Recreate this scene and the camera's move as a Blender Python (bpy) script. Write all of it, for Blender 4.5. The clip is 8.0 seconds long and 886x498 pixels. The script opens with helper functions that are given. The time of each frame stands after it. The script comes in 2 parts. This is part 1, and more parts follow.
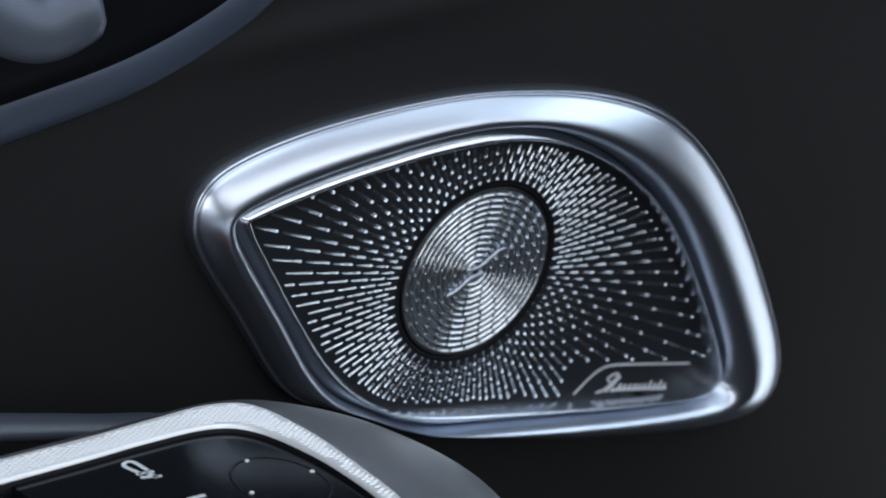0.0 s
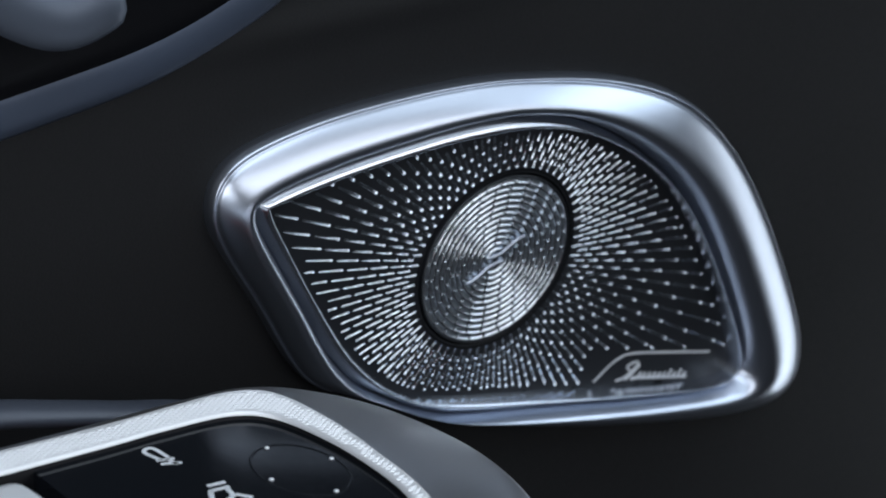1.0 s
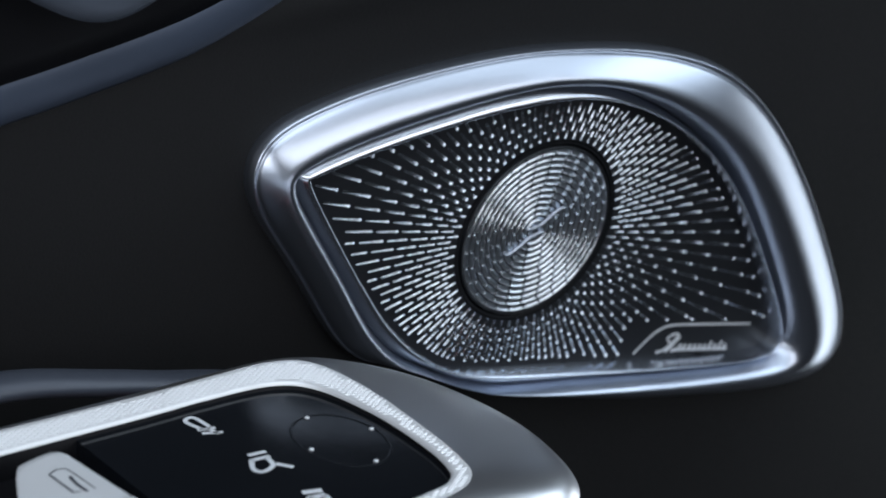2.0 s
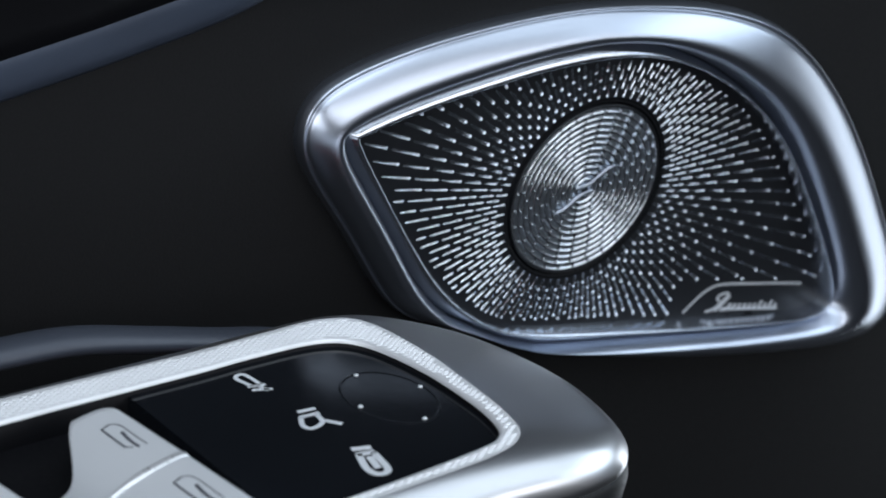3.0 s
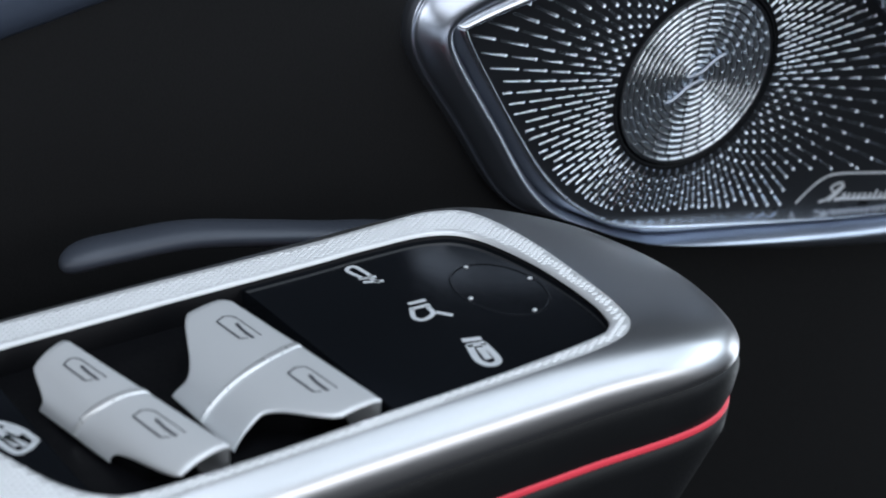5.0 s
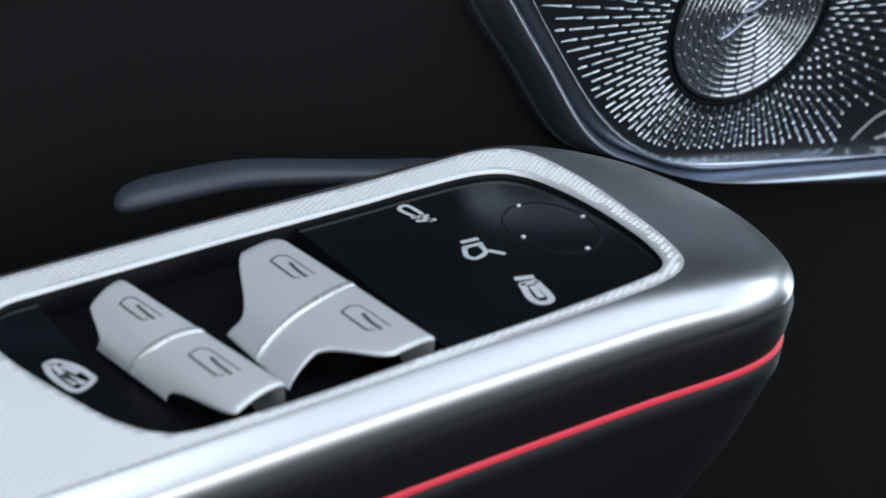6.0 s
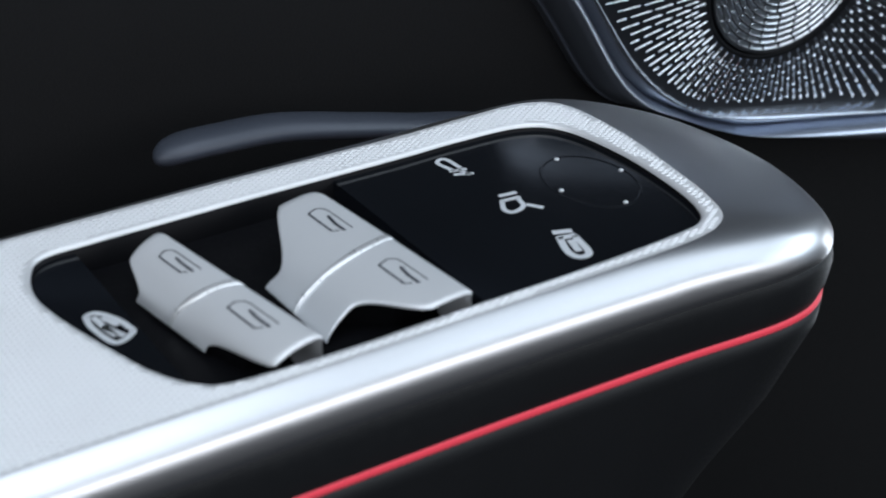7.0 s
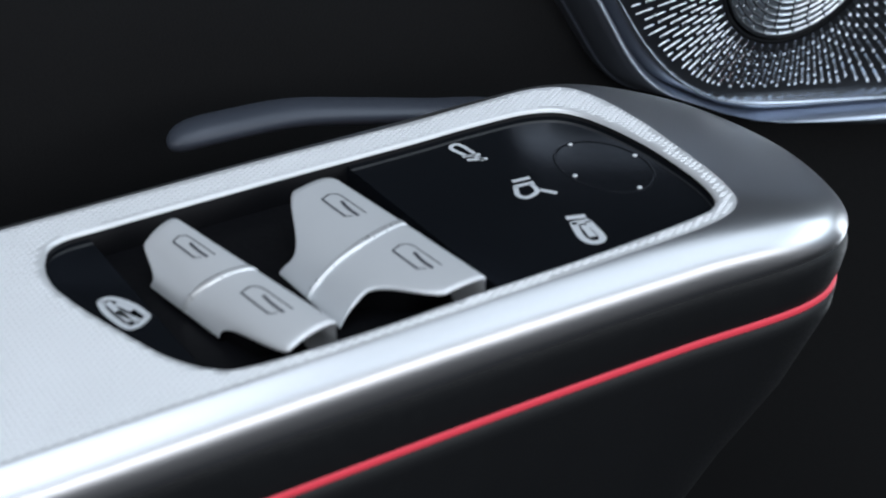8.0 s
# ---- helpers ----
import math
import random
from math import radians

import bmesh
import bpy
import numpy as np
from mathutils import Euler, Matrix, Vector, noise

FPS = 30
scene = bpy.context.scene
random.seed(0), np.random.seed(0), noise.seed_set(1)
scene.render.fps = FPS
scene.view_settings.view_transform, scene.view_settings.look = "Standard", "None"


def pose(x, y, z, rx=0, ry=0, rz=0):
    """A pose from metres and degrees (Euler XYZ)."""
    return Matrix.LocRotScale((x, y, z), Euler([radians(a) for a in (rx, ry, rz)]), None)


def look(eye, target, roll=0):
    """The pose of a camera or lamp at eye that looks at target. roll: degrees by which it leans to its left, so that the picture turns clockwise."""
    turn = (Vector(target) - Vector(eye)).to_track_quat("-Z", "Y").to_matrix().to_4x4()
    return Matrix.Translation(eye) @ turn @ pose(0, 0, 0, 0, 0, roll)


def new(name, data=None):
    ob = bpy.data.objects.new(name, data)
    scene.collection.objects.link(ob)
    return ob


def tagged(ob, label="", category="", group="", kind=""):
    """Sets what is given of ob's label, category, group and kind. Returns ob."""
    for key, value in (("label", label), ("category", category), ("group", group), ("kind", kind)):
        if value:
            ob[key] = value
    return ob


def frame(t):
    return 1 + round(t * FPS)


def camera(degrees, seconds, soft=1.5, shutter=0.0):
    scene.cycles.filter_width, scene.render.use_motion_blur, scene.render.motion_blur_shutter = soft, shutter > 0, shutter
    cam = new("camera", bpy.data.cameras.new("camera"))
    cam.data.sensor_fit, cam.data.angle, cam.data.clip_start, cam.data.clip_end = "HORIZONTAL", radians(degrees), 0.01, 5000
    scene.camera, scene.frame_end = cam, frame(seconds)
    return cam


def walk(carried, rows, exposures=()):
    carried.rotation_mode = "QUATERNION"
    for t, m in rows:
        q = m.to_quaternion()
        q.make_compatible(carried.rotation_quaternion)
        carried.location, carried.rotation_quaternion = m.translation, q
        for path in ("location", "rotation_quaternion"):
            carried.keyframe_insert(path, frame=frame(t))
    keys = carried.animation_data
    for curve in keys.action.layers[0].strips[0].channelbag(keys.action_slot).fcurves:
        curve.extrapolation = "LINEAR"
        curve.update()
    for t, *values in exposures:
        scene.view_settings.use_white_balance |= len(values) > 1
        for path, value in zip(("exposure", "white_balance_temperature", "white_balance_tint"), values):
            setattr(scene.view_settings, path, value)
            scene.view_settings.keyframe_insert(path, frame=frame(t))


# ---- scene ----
cam = camera(31.29, 8.0, soft=1.8)
PATH = [
    (0.0, pose(0, 0, 0.14, 71.835, -4.743, 47.401)),
    (0.5, pose(0, 0, 0.14, 71.668, -4.699, 47.623)),
    (1.0, pose(0, 0, 0.14, 71.335, -4.590, 48.102)),
    (1.5, pose(0, 0, 0.14, 70.831, -4.429, 48.743)),
    (3.0, pose(0, 0, 0.14, 68.556, -3.735, 51.222)),
    (3.5, pose(0, 0, 0.14, 67.601, -3.400, 52.066)),
    (4.0, pose(0, 0, 0.14, 66.556, -2.899, 52.936)),
    (4.5, pose(0, 0, 0.14, 65.576, -2.384, 53.821)),
    (6.0, pose(0, 0, 0.14, 62.220, -0.761, 56.302)),
    (6.5, pose(0, 0, 0.14, 61.286, -0.446, 56.974)),
    (7.0, pose(0, 0, 0.14, 60.529, -0.232, 57.567)),
    (7.5, pose(0, 0, 0.14, 60.163, -0.099, 57.907)),
    (8.0, pose(0, 0, 0.14, 60.000, 0.000, 58.000)),
]
walk(cam, PATH)
cam.data.dof.use_dof = True
cam.data.dof.focus_distance = 0.35
cam.data.dof.aperture_fstop = 24.0
scene.view_settings.exposure = 0.20

# ---------------------------------------------------------------- light
world = bpy.data.worlds.new("cabin_air")
scene.world = world
world.use_nodes = True
world.node_tree.nodes["Background"].inputs[0].default_value = (0.5, 0.65, 1.0, 1)
world.node_tree.nodes["Background"].inputs[1].default_value = 0.02


def area_light(name, eye, target, sx, sy, power, colour):
    data = bpy.data.lights.new(name, "AREA")
    data.shape, data.size, data.size_y = "RECTANGLE", sx, sy
    data.energy, data.color = power, colour
    ob = new(name, data)
    ob.matrix_world = look(eye, target)
    return ob


area_light("rear_roof_daylight", (0.33, -0.27, 0.95), (0.33, -0.27, 0.0), 1.25, 1.50, 11.5, (0.78, 0.885, 1.0))
area_light("front_roof_daylight", (0.33, 0.87, 0.95), (0.33, 0.87, 0.0), 1.25, 0.56, 3.1, (0.76, 0.88, 1.0))
area_light("windscreen_daylight", (0.25, 1.27, 0.62), (0.25, 0.0, 0.62), 1.3, 0.55, 5.8, (0.74, 0.87, 1.0))
# unseen fill added low ahead of the door to brighten the bezel's right side
area_light("bezel_front_fill", (-0.44, 1.25, -0.25), (-0.44, 0.0, -0.25), 0.62, 0.74, 4.0, (0.82, 0.91, 1.0))
area_light("side_window_daylight", (0.97, 0.30, 0.45), (-0.28, 0.30, 0.45), 1.8, 0.40, 5.6, (0.90, 0.94, 1.0))
# fill added before the closed rear wall, lifts the bezel's left side
area_light("bezel_rear_fill", (0.30, -0.93, 0.05), (0.30, 0.0, 0.05), 1.1, 0.7, 6.5, (0.88, 0.93, 1.0))


# ---------------------------------------------------------------- materials
def material(name, base, rough, metal=0.0, grain=0.0, grain_scale=900.0, vary=0.12, coat=0.0, bump=0.0, stain=35.0, spec=0.5):
    """A surface with a coarse tone and gloss variation, a fine grain and a fine relief."""
    m = bpy.data.materials.new(name)
    m.use_nodes = True
    nt = m.node_tree
    b = nt.nodes["Principled BSDF"]
    b.inputs["Metallic"].default_value = metal
    b.inputs["Specular IOR Level"].default_value = spec
    b.inputs["Coat Weight"].default_value = coat
    b.inputs["Coat Roughness"].default_value = 0.08
    tc = nt.nodes.new("ShaderNodeTexCoord")
    big = nt.nodes.new("ShaderNodeTexNoise")
    big.inputs["Scale"].default_value, big.inputs["Detail"].default_value = stain, 4.0
    fine = nt.nodes.new("ShaderNodeTexNoise")
    fine.inputs["Scale"].default_value, fine.inputs["Detail"].default_value = grain_scale, 3.0
    nt.links.new(tc.outputs["Object"], big.inputs["Vector"])
    nt.links.new(tc.outputs["Object"], fine.inputs["Vector"])
    mix = nt.nodes.new("ShaderNodeMix")
    mix.data_type = "RGBA"
    mix.inputs["A"].default_value = (*[c * (1 - vary) for c in base], 1)
    mix.inputs["B"].default_value = (*[min(1, c * (1 + vary)) for c in base], 1)
    nt.links.new(big.outputs["Fac"], mix.inputs["Factor"])
    nt.links.new(mix.outputs["Result"], b.inputs["Base Color"])
    mr = nt.nodes.new("ShaderNodeMapRange")
    mr.inputs["From Min"].default_value, mr.inputs["From Max"].default_value = 0.3, 0.7
    mr.inputs["To Min"].default_value, mr.inputs["To Max"].default_value = max(0.02, rough - grain), rough + grain
    nt.links.new(fine.outputs["Fac"], mr.inputs["Value"])
    nt.links.new(mr.outputs["Result"], b.inputs["Roughness"])
    if bump:
        bp = nt.nodes.new("ShaderNodeBump")
        bp.inputs["Distance"].default_value, bp.inputs["Strength"].default_value = bump, 1.0
        nt.links.new(fine.outputs["Fac"], bp.inputs["Height"])
        nt.links.new(bp.outputs["Normal"], b.inputs["Normal"])
    return m


M_CHROME = material("satin_chrome", (0.52, 0.56, 0.64), 0.305, 1.0, 0.004, 700, 0.03)
M_CHROME_RING = material("inner_chrome", (0.66, 0.70, 0.78), 0.23, 1.0, 0.004, 700, 0.05)
M_SILVER = material("satin_silver_paint", (0.70, 0.70, 0.72), 0.30, 1.0, 0.004, 1500, 0.02)
M_CAP = material("switch_silver", (0.80, 0.81, 0.83), 0.38, 0.40, 0.02, 2500, 0.03)
M_BAND = material("switch_band", (0.86, 0.87, 0.88), 0.30, 0.6, 0.04)
M_KNURL = material("knurled_foil", (0.80, 0.80, 0.81), 0.42, 0.42, 0.05, 2500, 0.06)
M_PLATE = material("grille_plate", (0.020, 0.022, 0.026), 0.42, 0.3, 0.05, 1800, 0.15)
M_SLOT = material("slot_metal", (0.82, 0.87, 0.95), 0.15, 1.0, 0.02, 1800, 0.10)
M_DISC = material("spun_disc", (0.84, 0.89, 0.96), 0.29, 1.0, 0.02, 1800, 0.08)
M_PRINT = material("silver_print", (0.80, 0.82, 0.85), 0.40, 0.3, 0.05)
M_GLOSS = material("gloss_black", (0.006, 0.007, 0.009), 0.12, 0.0, 0.02, 500, 0.2, spec=0.16)
M_INK = material("dark_engraving", (0.06, 0.065, 0.08), 0.5, 0.3, 0.05)
M_PIT = material("matt_black", (0.004, 0.004, 0.005), 0.45, 0.0, 0.05, 900, 0.2, spec=0.15)
M_LEATHER = material("dark_door_leather", (0.0115, 0.0115, 0.012), 0.65, 0.0, 0.10, 1600, 0.25, bump=0.00006, stain=9.0, spec=0.17)
M_DARK = material("dark_plastic", (0.0075, 0.008, 0.009), 0.48, 0.0, 0.08, 1500, 0.2, bump=0.00003, spec=0.35)
M_LEVER = material("grey_satin", (0.085, 0.10, 0.13), 0.45, 0.4, 0.04, 900, 0.08)
M_PULL = material("dark_satin_bar", (0.050, 0.057, 0.074), 0.42, 0.2, 0.04, 900, 0.08)
M_RAIL = material("blue_grey_trim", (0.050, 0.064, 0.095), 0.45, 0.3, 0.06, 900, 0.08)
M_LINER = material("dark_headliner", (0.020, 0.020, 0.022), 0.9, 0.0, 0.05, 300, 0.2)

M_GLOW = bpy.data.materials.new("red_light")
M_GLOW.use_nodes = True
gb = M_GLOW.node_tree.nodes["Principled BSDF"]
gb.inputs["Base Color"].default_value = (0.5, 0.03, 0.05, 1)
gb.inputs["Emission Color"].default_value = (1.0, 0.09, 0.14, 1)
gb.inputs["Emission Strength"].default_value = 0.30


# ---------------------------------------------------------------- helpers
def part(name, bm, mat, parent=None, label="", smooth=True):
    bmesh.ops.recalc_face_normals(bm, faces=bm.faces[:])
    me = bpy.data.meshes.new(name)
    bm.to_mesh(me)
    bm.free()
    me.materials.append(mat)
    if smooth:
        me.polygons.foreach_set("use_smooth", [True] * len(me.polygons))
    ob = new(name, me)
    if parent:
        ob.parent = parent
    return tagged(ob, label)


def spline(points, count, closed=True):
    """Catmull-Rom through the points, evenly many samples between each two."""
    pts = np.array(points, float)
    n = len(pts)
    out = []
    spans = n if closed else n - 1
    for i in range(count):
        s = i / count * spans if closed else i / (count - 1) * spans
        k = min(int(s), spans - 1)
        u = s - k
        if closed:
            a, b, c, d = (pts[(k + j) % n] for j in (-1, 0, 1, 2))
        else:
            b, c = pts[k], pts[k + 1]
            a = pts[k - 1] if k else 2 * b - c
            d = pts[k + 2] if k + 2 < n else 2 * c - b
        out.append(0.5 * (2 * b + (c - a) * u + (2 * a - 5 * b + 4 * c - d) * u * u + (3 * b - a - 3 * c + d) * u ** 3))
    return np.array(out)


def eased(ring, times=3):
    """A closed outline with its corners softened a little."""
    for _ in range(times):
        ring = 0.25 * np.roll(ring, 1, 0) + 0.5 * ring + 0.25 * np.roll(ring, -1, 0)
    return ring


def loft(rings, closed=True, cap_first=False, cap_last=False):
    """A skin over rings of equally many points."""
    bm = bmesh.new()
    vs = [[bm.verts.new(tuple(p)) for p in ring] for ring in rings]
    n = len(vs[0])
    for r in range(len(vs) - 1):
        for i in range(n if closed else n - 1):
            j = (i + 1) % n
            bm.faces.new((vs[r][i], vs[r][j], vs[r + 1][j], vs[r + 1][i]))
    if cap_first:
        bm.faces.new(vs[0])
    if cap_last:
        bm.faces.new(vs[-1])
    return bm


def between(inner, outer, f, z):
    p = inner * (1 - f) + outer * f
    return np.c_[p, np.full(len(p), z)]


def smooth_profile(prof, count=30):
    return [tuple(p) for p in spline(prof, count, False)]


def tube(path, radius_a, radius_b, up=(0, 0, 1), sides=14, taper=True):
    """A rounded bar of oval section along a path."""
    path = np.array(path, float)
    rings = []
    n = len(path)
    for i, p in enumerate(path):
        d = path[min(i + 1, n - 1)] - path[max(i - 1, 0)]
        d /= np.linalg.norm(d)
        s = np.cross(d, up)
        s /= np.linalg.norm(s)
        u = np.cross(s, d)
        e = min(i, n - 1 - i) / max(1, n * 0.12)
        k = math.sqrt(max(0.02, 1 - (1 - min(1, e)) ** 2)) if taper else 1
        rings.append([p + k * (radius_a * math.cos(a) * s + radius_b * math.sin(a) * u)
                      for a in np.linspace(0, 2 * math.pi, sides, endpoint=False)])
    return loft(rings, True, True, True)


def slab(outline, z0, z1, edge=0.0):
    """A flat piece with the given outline and a small bevelled top edge."""
    o = np.array(outline, float)
    c = o.mean(axis=0)
    small = c + (o - c) * (1 - edge)
    return loft([np.c_[o, np.full(len(o), z0)], np.c_[o, np.full(len(o), z1 - (z1 - z0) * 0.3)],
                 np.c_[small, np.full(len(o), z1)]], True, True, True)


def stroke(points, width, z0, z1):
    """A flat bar of even width along a line in the plane."""
    p = np.array(points, float)
    left, right = [], []
    for i in range(len(p)):
        d = p[min(i + 1, len(p) - 1)] - p[max(i - 1, 0)]
        d /= np.linalg.norm(d)
        s = np.array([-d[1], d[0]]) * width / 2
        left.append(p[i] + s)
        right.append(p[i] - s)
    return loft([np.c_[a, [z0, z1, z1, z0]] for a in (np.array([l, l, r, r]) for l, r in zip(left, right))], True, True, True)


# ---------------------------------------------------------------- loudspeaker
# its own plane: x along the door to the front, y up the door, z out of the door
SPK = Matrix(((0.06976, 0.15605, 0.98528, -0.29503), (0.99756, -0.01091, -0.06890, 0.30065),
              (0.0, 0.98769, -0.15643, -0.00372), (0, 0, 0, 1)))
MM = 0.001
OUTER = np.array([(-97.2, 29.0), (-93.2, 41.6), (-73.4, 49.4), (-49, 54.0), (-22.4, 56.6), (3, 56.2), (29, 53.6), (57, 46),
                  (82, 30.5), (107, 6), (131, -24), (152, -55), (153, -75), (129, -79.5), (73, -70.5), (21, -59),
                  (-19, -44), (-41.2, -34.1), (-61.5, -26.2), (-79.8, 0.6), (-92.2, 17.6)]) * MM
INNER = np.array([(-79.9, 27.6), (-77.9, 28.9), (-60.5, 33.6), (-38.6, 37.8), (-18.6, 40.2), (7.2, 40.8), (30.3, 34.5),
                  (52.2, 22.7), (70.9, 6.8), (88.2, -13.6), (106.7, -38.9), (115.5, -53.9), (114.5, -60.5), (100.8, -61.3),
                  (70.1, -56.6), (24.4, -48.8), (-14, -42), (-31.5, -34.5), (-47.5, -20.2), (-61.3, -2), (-73.7, 17.1)]) * MM


def inside(poly, x, y):
    hit = False
    n = len(poly)
    for i in range(n):
        (x0, y0), (x1, y1) = poly[i], poly[i - 1]
        if (y0 > y) != (y1 > y) and x < (x1 - x0) * (y - y0) / (y1 - y0) + x0:
            hit = not hit
    return hit


def grown(ring, by):
    """A closed outline moved outwards by a distance."""
    d = np.roll(ring, -1, 0) - np.roll(ring, 1, 0)
    nrm = np.c_[d[:, 1], -d[:, 0]] / np.linalg.norm(d, axis=1)[:, None]
    area = np.sum(ring[:, 0] * np.roll(ring[:, 1], -1) - np.roll(ring[:, 0], -1) * ring[:, 1])
    return ring + nrm * by * (1 if area > 0 else -1)


def inside_many(poly, pts):
    x, y = pts[:, 0], pts[:, 1]
    hit = np.zeros(len(pts), bool)
    for (x0, y0), (x1, y1) in zip(poly, np.roll(poly, 1, 0)):
        if y0 != y1:
            hit ^= ((y0 > y) != (y1 > y)) & (x < (x1 - x0) * (y - y0) / (y1 - y0) + x0)
    return hit


def cut_along(ring, y, above):
    """The part of a closed outline beyond a line of constant y."""
    out = []
    sign = 1 if above else -1
    for p, q in zip(ring, np.roll(ring, -1, 0)):
        a, b = sign * (p[1] - y), sign * (q[1] - y)
        if a >= 0:
            out.append(p)
        if a * b < 0:
            out.append(p + (q - p) * a / (a - b))
    return np.array(out)


def capsule(r0, r1, half, z, steps=4):
    """Outline of a rounded slot along x from r0 to r1."""
    pts = []
    for k in range(steps + 1):
        a = -math.pi / 2 + math.pi * k / steps
        pts.append((r1 - half + half * math.cos(a), half * math.sin(a), z))
    for k in range(steps + 1):
        a = math.pi / 2 + math.pi * k / steps
        pts.append((r0 + half + half * math.cos(a), half * math.sin(a), z))
    return pts


def build_loudspeaker():
    spk = tagged(new("loudspeaker"), "door loudspeaker with a satin chrome bezel and a black slotted grille", "loudspeaker")
    spk.matrix_world = SPK
    outer, inner = eased(spline(OUTER, 252), 24), eased(spline(INNER, 252), 10)
    span = np.linalg.norm(outer - inner, axis=1)
    front = np.clip((inner[:, 0] + 0.01) / 0.06, 0, 1)
    lip = ((5.6 * (1 - front) + 2.4 * front) * MM / np.maximum(span, 5.5 * MM))[:, None]

    def ring_at(g, h):
        p = inner + (outer - inner) * g
        return np.c_[p, h * (1 + 0.45 * front * (h > 0)) * MM]

    prof = smooth_profile([(1.0, -2.0), (1.0, 0.2), (0.985, 1.3), (0.955, 2.5), (0.92, 2.5), (0.89, 2.55), (0.85, 3.5), (0.70, 5.1), (0.55, 6.4), (0.41, 7.4), (0.29, 7.7), (0.17, 6.9), (0.08, 4.8), (0.0, 1.8)], 40)
    part("bezel", loft([ring_at(lip + (1 - lip) * g, h) for g, h in prof]), M_CHROME, spk)
    prof = smooth_profile([(1.03, 1.0), (1.0, 1.5), (0.86, 2.4), (0.66, 3.4), (0.46, 4.1), (0.30, 4.3), (0.17, 3.7), (0.07, 2.0), (0.0, 0.1), (0.0, -1.5)], 30)
    part("inner_ring", loft([ring_at(lip * g, h) for g, h in prof]), M_CHROME_RING, spk, "chrome inner ring")

    # slotted plate: staggered radial slots, each in a cell of its own
    spokes, ratio, r_first, half = 120, 1.172, 28.2 * MM, 0.46 * MM
    edge = spline(INNER, 84)
    centre = edge.mean(axis=0)
    safe = [tuple(centre + (p - centre) * (1 - 1.8 * MM / np.linalg.norm(p - centre))) for p in edge]
    clear = lambda x, y: inside(safe, x, y) and not (x > 46 * MM and y < -0.19 * (x - 46 * MM) - 38.5 * MM)
    plate = bmesh.new()
    slots, far = [], bmesh.new()
    ring_mesh = {}
    for j in range(spokes):
        a0 = 2 * math.pi * j / spokes
        da = math.pi / spokes
        r = r_first * (ratio ** 0.5 if j % 2 else 1.0)
        edges = [27.2 * MM, r]
        while r < 150 * MM:
            edges.append(r * ratio)
            r *= ratio
        rot = Matrix.Rotation(a0, 4, "Z")
        for k in range(len(edges) - 1):
            ra, rb = edges[k], edges[k + 1]
            cell = [(ra * math.cos(-da), ra * math.sin(-da)), (rb * math.cos(-da), rb * math.sin(-da)),
                    (rb, 0.0), (rb * math.cos(da), rb * math.sin(da)), (ra * math.cos(da), ra * math.sin(da)), (ra, 0.0)]
            gap = min(0.16 * (rb - ra), 1.3 * MM)
            s0, s1 = ra + gap * 0.4, rb - gap * 0.6
            w = lambda q: rot @ Vector((q[0], q[1], 0))
            while k > 0 and s1 - s0 > 1.6 * MM and not clear(*w((s1, 0))[:2]):
                s1 -= 0.3 * MM
            fits = k > 0 and all(clear(*w(q)[:2]) for q in ((s0, 0), (s1, 0)))
            if not fits:
                if inside(edge, *w(((ra + rb) / 2, 0))[:2]) or inside(edge, *w((ra, 0))[:2]):
                    plate.faces.new([plate.verts.new(w(q)) for q in cell])
                continue
            top = capsule(s0, s1, half, 0.0)
            tv = [plate.verts.new(w(q)) for q in top]
            cv = [plate.verts.new(w(q)) for q in cell]
            n = len(tv) // 2
            # the slot's right end, its two sides and its left end
            plate.faces.new((*tv[n - 1:n // 2 - 1:-1], cv[2], cv[3]))
            plate.faces.new((*tv[n // 2::-1], cv[1], cv[2]))
            plate.faces.new((tv[0], tv[-1], cv[0], cv[1]))
            plate.faces.new((tv[n], tv[n - 1], cv[3], cv[4]))
            m = n + n // 2
            plate.faces.new((*tv[m:n - 1:-1], cv[4], cv[5]))
            plate.faces.new((*tv[:m - 1:-1], cv[5], cv[0]))
            slots.append((round(s0, 7), round(s1, 7), rot))
    grille = part("grille", plate, M_PLATE, spk, "black slotted metal grille", smooth=False)
    slots.sort(key=lambda s: s[0])
    for i, (s0, s1, rot) in enumerate(slots):
        if (s0, s1) not in ring_mesh:
            e = 0.06 * MM
            rings = [capsule(s0, s1, half, 0.0), capsule(s0 + e, s1 - e, half * 0.94, -0.16 * MM),
                     capsule(s0 + 3 * e, s1 - 3 * e, half * 0.66, -0.36 * MM), capsule(s0 + 5 * e, s1 - 5 * e, half * 0.25, -0.47 * MM)]
            bm = loft([np.array(q) for q in rings], True, False, True)
            for f in bm.faces:
                f.smooth = True
            me = bpy.data.meshes.new("slot")
            bm.to_mesh(me)
            bm.free()
            me.materials.append(M_SLOT)
            ring_mesh[(s0, s1)] = me
        if i < 300:
            ob = new("slot", ring_mesh[(s0, s1)])
            ob.parent = grille
            ob.matrix_basis = rot
        else:
            old = len(far.verts)
            me = ring_mesh[(s0, s1)]
            vs = [far.verts.new(rot @ v.co) for v in me.vertices]
            for f in me.polygons:
                far.faces.new([vs[q] for q in f.vertices]).smooth = True
    outer_slots = part("outer_slot_field", far, M_SLOT, grille, smooth=True)
    tagged(outer_slots, kind="stuff")

    # spun disc: a shallow dish with rings of bright round-bottomed grooves between black lands
    n, pitch, groove = 13, 1.9, 1.4
    dish = lambda r: -0.8 * (1 - (r / 26.0) ** 2)

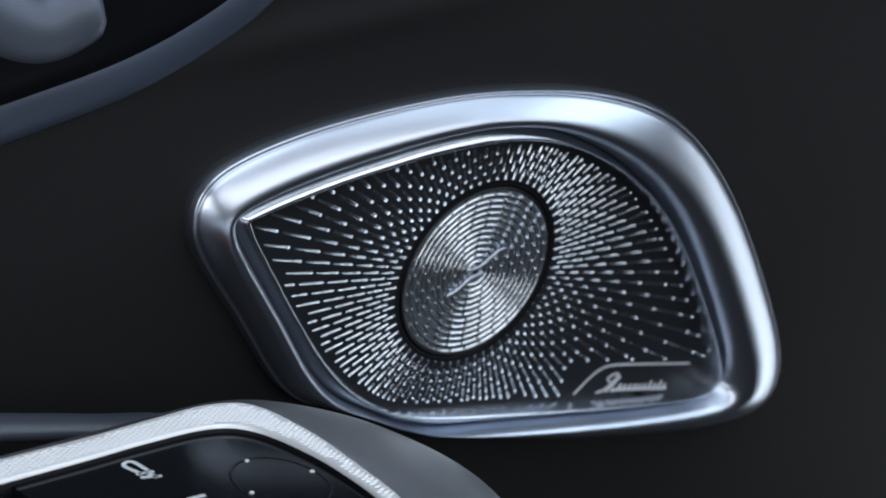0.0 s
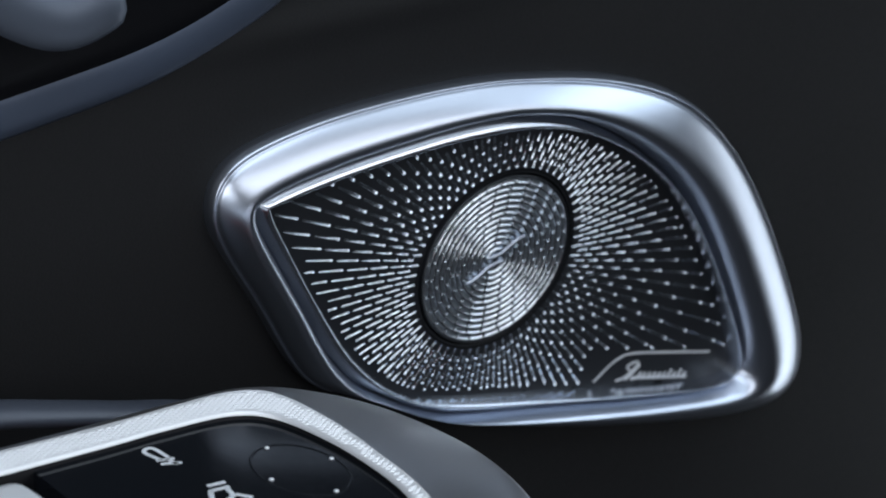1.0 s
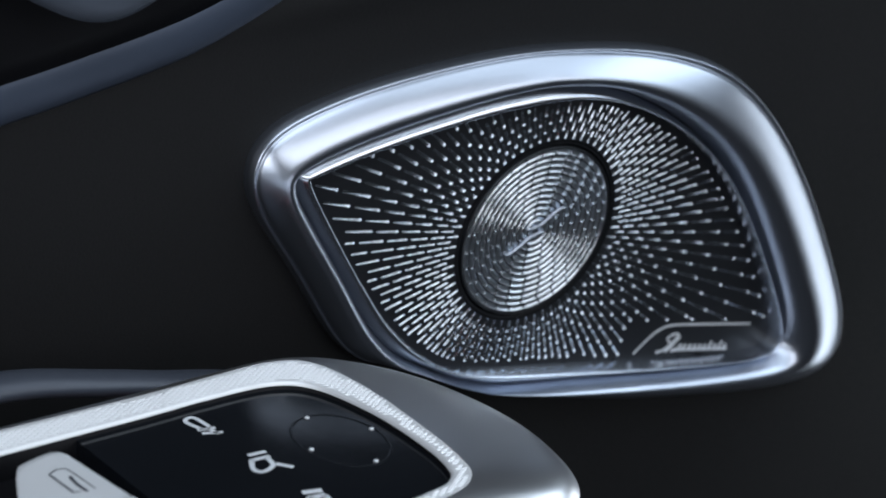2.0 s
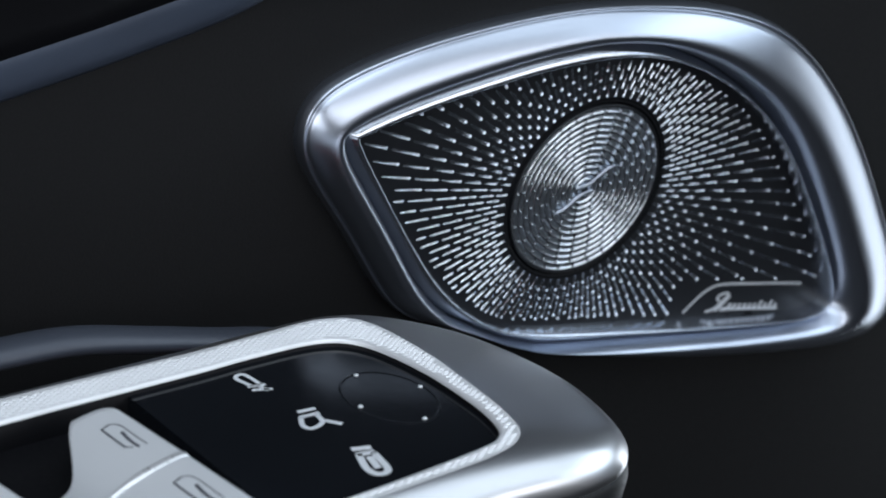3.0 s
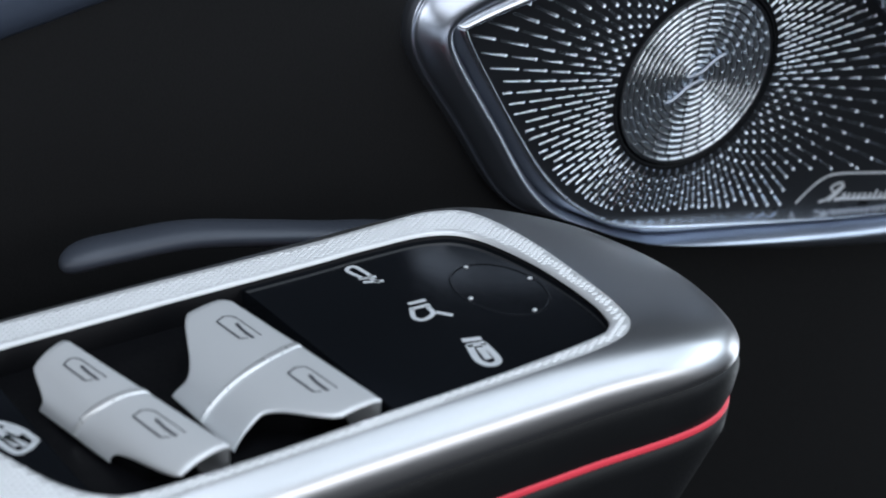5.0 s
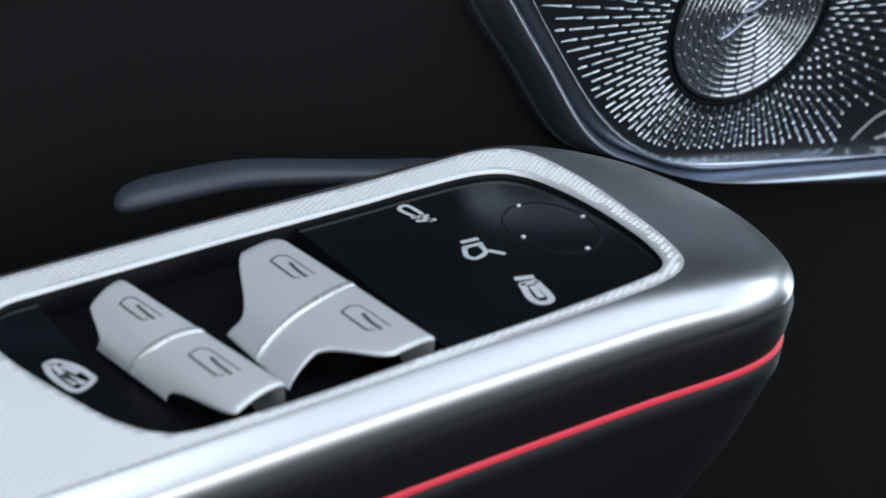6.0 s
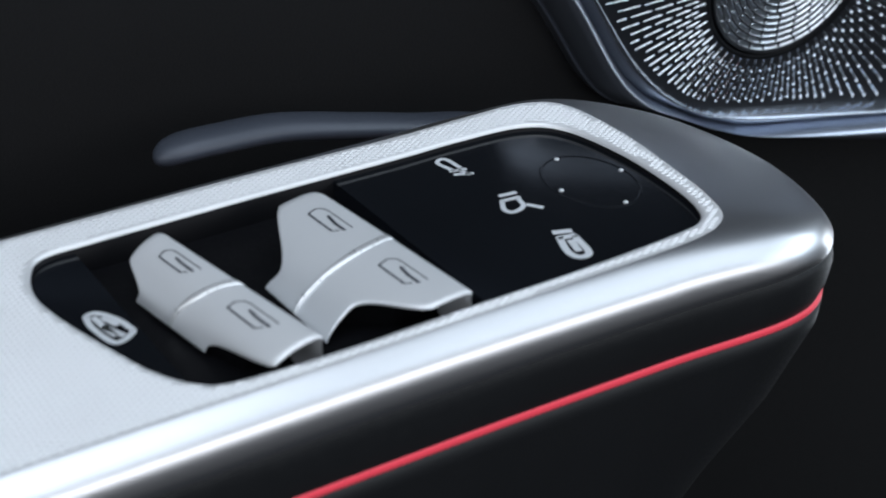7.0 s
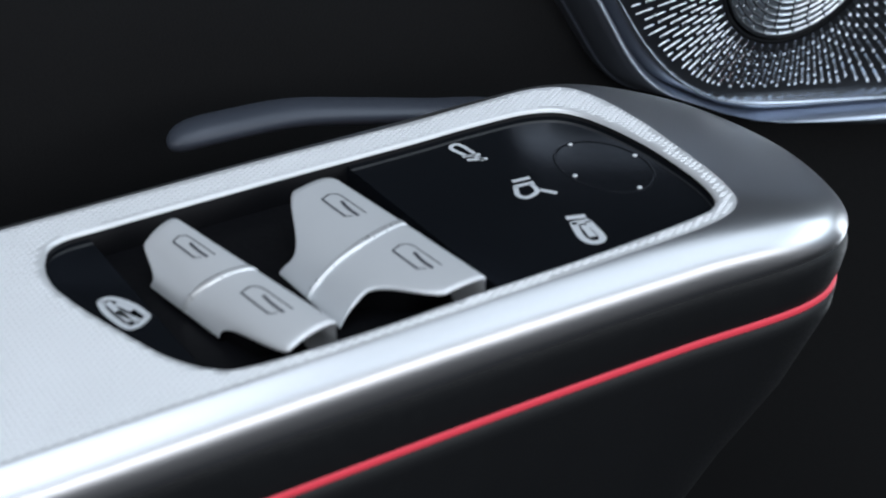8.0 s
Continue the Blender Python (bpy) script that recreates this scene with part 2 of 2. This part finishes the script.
    def turned(prof, last=False):
        return loft([[(r * MM * math.cos(a), r * MM * math.sin(a), h * MM) for a in np.linspace(0, 2 * math.pi, 144, endpoint=False)] for r, h in prof], True, False, last)

    starts = [25.3 - k * pitch for k in range(n)]
    prof = [(26.3, -1.4), (26.3, 0.1), (26.1, 0.3), (25.7, 0.2)]
    for r in starts:
        prof += [(r, dish(r)), (r - 0.06, dish(r) - 0.5), (r - groove + 0.06, dish(r) - 0.5), (r - groove, dish(r - groove))]
    prof += [(0.6, dish(0.6))]
    disc = part("centre_disc", turned(prof, last=True), M_PLATE, spk, "dished centre disc with bright concentric grooves", smooth=False)
    grooves = bmesh.new()
    for r in starts:
        rows = []
        for q in 0.5 - 0.5 * np.cos(np.linspace(0.0, math.pi, 10)):
            x = r - groove * q
            h = dish(x) - 0.42 * math.sin(math.pi * q) ** 0.7 + 0.02
            rows.append([grooves.verts.new((x * MM * math.cos(a), x * MM * math.sin(a), h * MM)) for a in np.linspace(0, 2 * math.pi, 144, endpoint=False)])
        for low, top in zip(rows, rows[1:]):
            for i in range(144):
                grooves.faces.new((low[i], top[i], top[(i + 1) % 144], low[(i + 1) % 144]))
    part("groove_field", grooves, M_DISC, disc, "bright spun concentric grooves")
    bridges, studs = bmesh.new(), bmesh.new()
    for k, r in enumerate(starts[:-2]):
        mid_r = r - groove / 2
        count = max(6, round(2 * math.pi * mid_r / 5.4))
        for q in range(count):
            turn = Matrix.Rotation(2 * math.pi * (q + 0.5 * (k % 2)) / count, 4, "Z")
            bmesh.ops.create_cube(bridges, size=1.0, matrix=turn @ Matrix.Translation((mid_r * MM, 0, (dish(mid_r) - 0.22) * MM)) @ Matrix.Diagonal((groove * MM, 0.34 * MM, 0.46 * MM, 1)))
            bmesh.ops.create_icosphere(studs, subdivisions=1, radius=0.36 * MM, matrix=turn @ Matrix.Translation((mid_r * MM, 0.3 * MM, (dish(mid_r) - 0.02) * MM)))
    tagged(part("bridge_field", bridges, M_PLATE, disc, smooth=False), kind="stuff")
    tagged(part("stud_field", studs, M_SLOT, disc), kind="stuff")
    ring = [[(r * MM * math.cos(a), r * MM * math.sin(a), h * MM) for a in np.linspace(0, 2 * math.pi, 96, endpoint=False)]
            for r, h in ((28.3, 0.05), (27.6, 0.02), (27.0, -0.9), (24.0, -1.1))]
    part("disc_gap", loft(ring), M_PIT, spk, "black gap round the disc")
    # emblem of two curved bars
    bar = [(-9.8, -6.4), (-7, -5.6), (-4.4, -3.9), (-2, -2.0), (0.5, -1.1), (3.6, -0.8)]
    for sign in (1, -1):
        pts = spline([(sign * x * MM, sign * y * MM) for x, y in bar], 16, False)
        line = [(p[0], p[1], -0.45 * MM) for p in pts]
        part("emblem_bar", tube(line, 0.65 * MM, 0.5 * MM, sides=10), M_CHROME, disc)
    # maker's plate: a bent line and a slanted word drawn as plain strokes
    line = spline([(52.3, -51.8), (57, -47.6), (61.3, -45.0), (67.4, -44.3), (86, -47.6), (105.6, -51.4)], 24, False) * MM
    part("plate_line", stroke(line, 0.7 * MM, 0.0, 0.25 * MM), M_PRINT, spk, smooth=False)
    slope = lambda x, lift: (x * MM, (-52.6 - 0.2 * (x - 66) + lift) * MM)
    for pts, w in (([(62.5, -1.6), (66, -0.6), (69.5, 2.6), (71.5, 5.0), (69.0, 5.2), (66.5, 3.6), (68, 2.2)], 0.8),
                   ([(66.8, -1.2), (69.5, 1.2), (72.2, 4.6)], 1.3), ([(69.5, -0.9), (73.0, -0.2), (73.4, 1.6)], 1.2)):
        part("word_stroke", stroke(spline([slope(x, q) for x, q in pts], 20, False), w * MM, 0.0, 0.25 * MM), M_PRINT, spk, smooth=False)
    for k in range(9):
        x = 74.6 + 2.5 * k
        tall = 3.4 if k in (5, 7) else 2.3
        part("word_stroke", stroke([slope(x, -0.9), slope(x + 0.7, 0.2), slope(x + 1.5, tall - 0.9)], 0.95 * MM, 0.0, 0.25 * MM), M_PRINT, spk, smooth=False)
    part("word_stroke", stroke([slope(72.5, -0.7), slope(85, -0.55), slope(97.0, -0.5)], 0.7 * MM, 0.0, 0.24 * MM), M_PRINT, spk, smooth=False)
    return spk


build_loudspeaker()


# ---------------------------------------------------------------- armrest
OPENING = [(-239.5, 67.5), (-244.3, 71.5), (-245.0, 82), (-245.4, 117), (-245.3, 146), (-245.6, 160), (-244.5, 175), (-238.3, 182.2),
           (-223, 185.2), (-207, 184.8), (-197.5, 183.0), (-193, 180.0), (-191.2, 173.5), (-190.0, 150), (-189.9, 127), (-189.6, 103),
           (-190.5, 84), (-193, 78.2), (-200, 73.6), (-210, 70.3), (-223.3, 66.8), (-232, 65.8)]
RIM = [(-253.0, 20), (-253.2, 50), (-253.5, 85), (-253.6, 117), (-253.0, 150), (-253.5, 167), (-253.2, 181), (-247.6, 188.8),
       (-231, 190.8), (-212, 189.2), (-199, 187.2), (-190.8, 183.6), (-187.2, 174), (-186.5, 150), (-186.3, 127), (-186.0, 103),
       (-186.0, 80), (-186.2, 50), (-186.5, -20), (-200, -60), (-230, -60), (-252, -20)]
SHELL = [(-263.5, 20), (-263.5, 50), (-263.6, 85), (-263.8, 117), (-264, 150), (-264.2, 171), (-262.6, 191), (-254.0, 204.6),
         (-240, 213.6), (-217, 217.4), (-198, 214.4), (-184.3, 207), (-178.3, 194), (-179.4, 165), (-180.2, 130), (-180.4, 103),
         (-180.4, 80), (-180.4, 50), (-180.4, -20), (-182, -70), (-230, -72), (-261, -40)]


def window_switch(parent, front, rear, z_top, z_low, tab, outer_tab, icon, mid, scoop, reach):
    """A rocker with a long straight front lip, an arched top that falls to the rear, waisted ends and a bright band."""
    (fx0, fy0), (fx1, fy1) = front
    (rx0, ry0), (rx1, ry1) = rear
    sw = new("window_switch")
    sw.parent = parent
    tagged(sw, "satin silver window rocker switch")

    def point(u, v):
        step = min(1.0, max(0.0, (v - tab) / (1 - tab)))
        back = min(1.0, max(0.0, (v - outer_tab) / (1 - outer_tab)))
        soft = min(1.0, back / 0.85)
        soft = soft * soft * (3 - 2 * soft)
        quick = min(1.0, step / reach)
        quick = quick * quick * (3 - 2 * quick)
        xc = mid[0] + (mid[1] - mid[0]) * v
        x0 = fx0 * (1 - soft) + rx0 * soft + scoop[0] * math.sin(math.pi * back ** 0.75) + 2.0 * max(0.0, 1 - v / 0.16) ** 2
        x1 = fx1 * (1 - quick) + rx1 * quick - scoop[1] * math.sin(math.pi * step)
        k = 1 - 2 * u if u < 0.5 else 2 * u - 1
        x = xc + ((x0 if u < 0.5 else x1) - xc) * k
        y = (fy0 + (fy1 - fy0) * u) * (1 - v) + (ry0 + (ry1 - ry0) * u) * v
        z = z_low + (z_top - z_low) * (1 - v ** 2.0) ** 0.7
        z -= 0.35 * max(0.0, 0.04 - v) / 0.04
        return (x * MM, y * MM, z * MM)

    vs = [0.0, 0.012, 0.03] + [0.06 + 0.94 * math.sin(math.pi / 2 * k / 26) for k in range(27)]
    for name, u0, u1 in (("outer_cap", 0.0, 0.481), ("inner_cap", 0.519, 1.0)):
        us = np.linspace(u0, u1, 18)
        rows = [[point(u, v) for u in us] for v in vs]
        rows = [[(x, y, -6 * MM) for x, y, z in rows[0]]] + rows
        bm = loft(rows, False)
        # rolled end under the cap
        side, step = (0, 1.0) if u0 == 0 else (-1, -1.0)
        col = [Vector(r[side]) for r in rows[1:]]
        prev = [bm.verts.new(q) for q in col]
        reach_down = [min(1.0, 0.05 + 5 * (1 - v)) for v in vs]
        for dx, dz in ((-0.18, -0.25), (-0.12, -0.6), (0.25, -0.9), (1.2, -1.0)):
            cur = [bm.verts.new(q + Vector((step * dx * e * MM, 0, dz * e * MM))) for q, e in zip(col, reach_down)]
            for i in range(len(col) - 1):
                bm.faces.new((prev[i], prev[i + 1], cur[i + 1], cur[i]))
            prev = cur
        bmesh.ops.remove_doubles(bm, verts=bm.verts[:], dist=1e-6)
        part(name, bm, M_CAP, sw)
    # dark core that carries the caps
    core = [[point(u, v)[:2] + (point(u, v)[2] - 0.8 * MM,) for v in vs] for u in (0.2, 0.8)]
    core = [[(x, y, -6 * MM) for x, y, z in core[0]]] + core + [[(x, y, -6 * MM) for x, y, z in core[1]]]
    part("core", loft(core, False), M_PIT, sw, "black rocker core", smooth=False)
    band = [[Vector(point(u, v)) + Vector((0, -1.4 * v * v * dz * MM, dz * (1 + v) * MM)) for v in vs] for u, dz in
            ((0.478, -0.3), (0.481, 0.10), (0.488, 0.24), (0.512, 0.24), (0.519, 0.10), (0.522, -0.3))]
    part("band", loft(band, False), M_BAND, sw, "bright raised band")
    # window pictograms: a slanted pane outline with a small blade
    va, vb = icon
    for cu in (0.235, 0.735):
        vc = va + 0.45 * (vb - va)
        for pts, wide in (([(-0.055, va), (0.03, va), (0.115, va)], 0.13), ([(-0.105, vc), (-0.085, va + 0.1 * (vb - va)), (-0.055, va)], 0.15),
                          ([(-0.105, vc), (-0.095, vb)], 0.20), ([(-0.095, vb), (0.0, vb), (0.075, vb)], 0.24),
                          ([(0.075, vb), (0.095, vb - 0.3 * (vb - va))], 0.15), ([(-0.025, vc - 0.02), (0.04, vc), (0.11, vc)], 0.34)):
            line = [Vector(point(cu + a, b)) + Vector((0, 0, 0.03 * MM)) for a, b in spline(pts, 7, False)]
            part("pictogram_stroke", tube(line, wide * MM, 0.06 * MM, sides=6, taper=False), M_INK, sw)
    return sw


def build_armrest():
    arm = tagged(new("armrest"), "satin silver door armrest with glossy black switch panel", "armrest")
    arm.location = (0, 0, 0)
    n = 264
    op, rim, shell = (spline(np.array(p) * MM, n) for p in (OPENING, RIM, SHELL))
    # knurled top with a rolled lip down into the opening
    def flat(ring, z):
        return np.c_[ring, np.full(len(ring), z * MM)]

    rings = [flat(grown(op, d * MM), z) for d, z in ((0.0, -0.7), (0.05, -0.4), (0.18, -0.12), (0.4, 0.1), (0.75, 0.24), (1.05, 0.28))]
    rings += [flat(grown(rim, -d * MM), z) for d, z in ((1.0, 0.28), (0.5, 0.29), (0.15, 0.29), (0.0, 0.28), (0.0, -1.2))]
    part("knurled_surround", loft(rings), M_KNURL, arm, "silver surround with a fine diamond relief")
    # the relief itself: rows of small flat-topped diamonds
    a, b = 0.66, 1.02
    gx, gy = np.meshgrid(np.arange(-258, -184, 2 * a), np.arange(8, 194, 2 * b))
    pts = np.concatenate([np.c_[gx.ravel(), gy.ravel()], np.c_[gx.ravel() + a, gy.ravel() + b]])
    keep = ~inside_many(grown(op / MM, 1.15), pts) & inside_many(grown(rim / MM, -1.0), pts)
    pts = pts[keep]
    corner = np.array([(-a, 0), (0, -b), (a, 0), (0, b)])
    m = len(pts)
    low = pts[:, None, :] + corner * 0.98
    top = pts[:, None, :] + corner * 0.44
    verts = np.concatenate([np.dstack([low, np.full((m, 4), 0.26)]), np.dstack([top, np.full((m, 4), 0.46)])], axis=1).reshape(-1, 3) * MM
    faces = []
    for k in range(m):
        o = 8 * k
        faces += [(o + 4, o + 5, o + 6, o + 7)] + [(o + q, o + (q + 1) % 4, o + 4 + (q + 1) % 4, o + 4 + q) for q in range(4)]
    me = bpy.data.meshes.new("diamond_relief")
    me.from_pydata(verts.tolist(), [], faces)
    me.materials.append(M_KNURL)
    relief = tagged(new("diamond_relief", me), "fine diamond relief", kind="stuff")
    relief.parent = arm
    right = smooth_profile([(0.0, 0.29), (0.04, 0.20), (0.12, -0.03), (0.24, -0.42), (0.42, -1.12), (0.60, -2.05), (0.76, -3.2), (0.88, -4.6), (0.96, -6.2), (1.0, -7.6), (0.97, -8.6), (0.85, -8.9)], 36)
    left = smooth_profile([(0.0, 0.27), (0.04, 0.14), (0.12, -0.22), (0.24, -0.8), (0.42, -1.6), (0.60, -2.6), (0.76, -3.8), (0.88, -5.0), (0.96, -6.4), (1.0, -7.6), (0.97, -8.6), (0.85, -8.9)], 36)
    side = np.clip((rim[:, 0] + 0.250) / 0.045, 0, 1)
    side = side * side * (3 - 2 * side)
    rings = []
    for (f, zr), (_, zl) in zip(right, left):
        ring = between(rim, shell, f, 0.0)
        ring[:, 2] = (zl * (1 - side) + zr * side) * MM
        rings.append(ring)
    part("silver_shell", loft(rings), M_SILVER, arm)
    prof = [(0.9, -8.4), (0.98, -9.2), (1.02, -11.5), (0.99, -15.5), (0.93, -18.4)]
    part("upper_side", loft([between(rim, shell, f, z * MM) for f, z in prof]), M_DARK, arm, "dark side below the silver shell")
    prof = [(0.90, -18.3), (0.96, -18.5), (0.97, -19.2), (0.95, -19.9), (0.88, -20.0)]
    part("light_strip", loft([between(rim, shell, f, z * MM) for f, z in prof]), M_GLOW, arm, "glowing red ambient light strip")
    prof = [(0.84, -19.9), (0.97, -20.3), (0.95, -24), (0.6, -40), (0.1, -56), (-0.4, -75)]
    part("lower_side", loft([between(rim, shell, f, z * MM) for f, z in prof]), M_DARK, arm)
    part("opening_liner", loft([between(op, rim, f, z * MM) for f, z in ((0.004, -0.6), (-0.002, -0.65), (-0.002, -6.0))]), M_PIT, arm, "black gap round the panel")
    # glossy panel with a shallow round dial at the front
    zp = -1.5
    c = np.array((-218.7 * MM, 174.0 * MM))
    mid = op.mean(axis=0)
    wide = mid + (op - mid) * 1.03
    part("switch_well", loft([np.c_[mid + (op - mid) * f, np.full(n, -6.0 * MM)] for f in (1.03, 0.6, 0.3)], True, False, True), M_PIT, arm, "black well under the switches", smooth=False)
    piece = cut_along(wide, 77.5 * MM, False)
    part("rear_panel", loft([np.c_[piece, np.full(len(piece), z * MM)] for z in (-6.0, zp)], True, False, True), M_GLOSS, arm, "glossy black panel", smooth=False)
    piece = cut_along(wide, 131.0 * MM, True)
    panel = part("control_panel", loft([np.c_[piece, np.full(len(piece), z * MM)] for z in (-6.0, zp)], True, False, True), M_GLOSS, arm, "glossy black control panel", smooth=False)
    ring = [[(c[0] + r * MM * math.cos(a), c[1] + 0.72 * r * MM * math.sin(a), (zp + z) * MM) for a in np.linspace(0, 2 * math.pi, 64, endpoint=False)]
            for r, z in ((12.2, 0.0), (12.1, 0.06), (11.8, 0.08), (11.5, 0.06), (11.4, 0.0))]
    part("dial_ring", loft(ring), M_GLOSS, panel)
    for x, y in ((-229.8, 173.9), (-219.0, 181.9), (-218.2, 166.6), (-207.7, 174.2)):
        o = [(x * MM + 0.5 * MM * math.cos(a), y * MM + 0.5 * MM * math.sin(a)) for a in np.linspace(0, 2 * math.pi, 12, endpoint=False)]
        part("dot", slab(o, zp * MM, (zp + 0.3) * MM, 0.1), M_PRINT, panel, "white printed dot")
    for strokes, w in (
        ([[(-236.5, 153.6), (-240.8, 152.6), (-242.2, 153.6), (-241.6, 155.0), (-237.0, 155.4)], [(-236.8, 152.6), (-236.0, 156.2)],
          [(-235.2, 152.6), (-233.6, 156.4)], [(-236.5, 154.6), (-233.4, 155.4)]], 0.75),
        ([[(-222.8, 155.0), (-222.4, 158.8)], [(-220.8, 154.2), (-220.4, 158.4)], [(-220.8, 154.4), (-217.6, 152.8), (-215.9, 153.8), (-217.0, 156.8), (-220.2, 157.6)],
          [(-217.2, 157.6), (-214.4, 159.6)]], 0.85),
        ([[(-205.4, 155.2), (-204.2, 158.8)], [(-203.2, 154.9), (-202.4, 158.4)], [(-203.4, 155.3), (-198.0, 153.4), (-195.4, 154.2), (-196.0, 156.6), (-202.4, 158.0)],
          [(-201.5, 156.4), (-197.2, 155.3)]], 1.15),
        ([[(-223.6, 71.2), (-223.4, 73.2), (-219.6, 75.4), (-214.9, 76.4)], [(-223.6, 71.2), (-219.6, 70.8), (-213.6, 72.0), (-213.2, 74.0), (-214.9, 76.4)],
          [(-219.0, 72.4), (-214.4, 74.4)], [(-222.6, 72.2), (-218.6, 72.6), (-215.0, 73.2)], [(-221.6, 73.4), (-218.0, 74.8)]], 0.95),
    ):
        mark = new("symbol")
        mark.parent = panel
        for s in strokes:
            pts = spline(np.array(s) * MM, 5 * (len(s) - 1), False)
            part("symbol_stroke", stroke(pts, 1.2 * w * MM, zp * MM, (zp + 0.06) * MM), M_PRINT, mark, smooth=False)
    window_switch(arm, ((-236.0, 91.4), (-190.8, 98.9)), ((-228.9, 82.3), (-207.5, 85.6)), 3.3, -5.0, 0.64, 0.76, (0.24, 0.48), (-212.5, -218.0), (1.2, 1.2), 1.0)
    window_switch(arm, ((-235.5, 122.8), (-189.7, 126.9)), ((-221.0, 103.6), (-199.3, 104.2)), 3.3, -5.0, 0.34, 0.46, (0.17, 0.33), (-213.0, -210.4), (2.4, 1.8), 0.62)
    return arm


build_armrest()


# ---------------------------------------------------------------- door
def on_door(u, v, h=0.0):
    return SPK @ Vector((u, v, h))


def build_door():
    us = np.linspace(-0.60, 0.34, 200)
    vs = np.linspace(-0.45, 0.16, 240)
    rows = []
    for v in vs:
        row = []
        for u in us:
            h = -0.0015 + 0.004 * noise.noise((u * 5, v * 5, 3.0)) * max(0, (math.hypot(u, v) - 0.13)) * 8
            h += 0.0016 * math.exp(-((v - 0.072 - 0.15 * (u + 0.083)) / 0.005) ** 2) * min(1.0, max(0.0, (u + 0.14) / 0.06))
            h -= 0.02 * max(0, (u - 0.31) / 0.03) ** 2
            h -= 0.03 * max(0.0, (v - 0.10) / 0.06) ** 2
            row.append(on_door(u, v, h))
        rows.append(row)
    bm = loft(rows, False)
    tagged(part("door_panel", bm, M_LEATHER), "dark grained soft-touch car door panel", "door panel", kind="structure")
    path = [on_door(u * MM, v * MM, -0.002) for u, v in
            spline([(-330, 12.5), (-250, 32.5), (-168, 53), (-143, 59.5), (-117, 67.5), (-97, 77.5), (-84, 87.5), (-70, 106.5)], 60, False)]
    tagged(part("door_trim_rail", tube(path, 3.0 * MM, 6.3 * MM, up=(0.156, -0.011, 0.988)), M_RAIL),
           "curved blue-grey satin trim rail on the door", "trim")
    # black sheet laid over the door, its colour gives the recess's darkness above the rail
    edge_line = spline([(-330, 16.5), (-250, 36.5), (-168, 57), (-143, 63.5), (-117, 71.5), (-97, 81.5), (-86, 91.5), (-78, 106.5)], 60, False)
    rows = [[on_door(u * MM, (v + up) * MM, h * MM) for u, v in edge_line] for up, h in ((-2, -4.0), (0, 0.4), (6, 1.0), (20, 0.8), (45, 0.2), (75, -6), (90, -20))]
    tagged(part("recess_dark_sheet", loft(rows, False), M_PIT), "black sheet standing for the dark recess above the rail", "trim", kind="structure")
    path = spline(np.array([(-0.280, 0.108, -0.0045), (-0.277, 0.112, -0.0025), (-0.276, 0.119, -0.002), (-0.276, 0.135, -0.003),
                            (-0.277, 0.155, -0.008), (-0.28, 0.175, -0.014), (-0.288, 0.200, -0.022)]), 36, False)
    tagged(part("door_pull", tube(path, 5.0 * MM, 2.8 * MM), M_PULL), "dark blue-grey satin door pull bar beside the armrest", "door pull")
    path = [on_door(u * MM, v * MM, 0.012) for u, v in spline([(-168, 97), (-155, 88), (-143, 84), (-131, 90)], 24, False)]
    tagged(part("release_lever", tube(path, 5 * MM, 7 * MM), M_LEVER), "small satin grey door release lever", "door lever")
    bm = bmesh.new()
    bmesh.ops.create_cube(bm, size=1.0, matrix=Matrix.Translation((-0.295, -0.02, -0.17)) @ Matrix.Diagonal((0.16, 0.46, 0.22, 1)))
    bmesh.ops.bevel(bm, geom=bm.edges[:], offset=0.02, segments=4, affect="EDGES")
    tagged(part("door_pocket", bm, M_LEATHER), "dark grained door pocket below the armrest", "door pocket")


build_door()


# ---------------------------------------------------------------- plain cabin around, unseen dark walls for the reflections
def wall(name, centre, size, label):
    bm = bmesh.new()
    bmesh.ops.create_cube(bm, size=1.0, matrix=Matrix.Translation(centre) @ Matrix.Diagonal((*size, 1)))
    tagged(part(name, bm, M_LINER, smooth=False), label, "wall", kind="structure")


wall("floor", (0.04, 0.16, -0.84), (2.0, 2.5, 0.04), "dark cabin floor carpet")
wall("wall_front", (0.2, 1.34, 0.0), (1.9, 0.04, 1.7), "dark dashboard wall")
wall("wall_rear", (0.2, -0.98, 0.1), (1.9, 0.04, 1.5), "dark cabin rear wall")
# added wall well outboard of the door, keeps reflections on that side dark
wall("wall_left", (-0.92, 0.16, 0.0), (0.04, 2.3, 1.7), "added dark wall outboard of the door")
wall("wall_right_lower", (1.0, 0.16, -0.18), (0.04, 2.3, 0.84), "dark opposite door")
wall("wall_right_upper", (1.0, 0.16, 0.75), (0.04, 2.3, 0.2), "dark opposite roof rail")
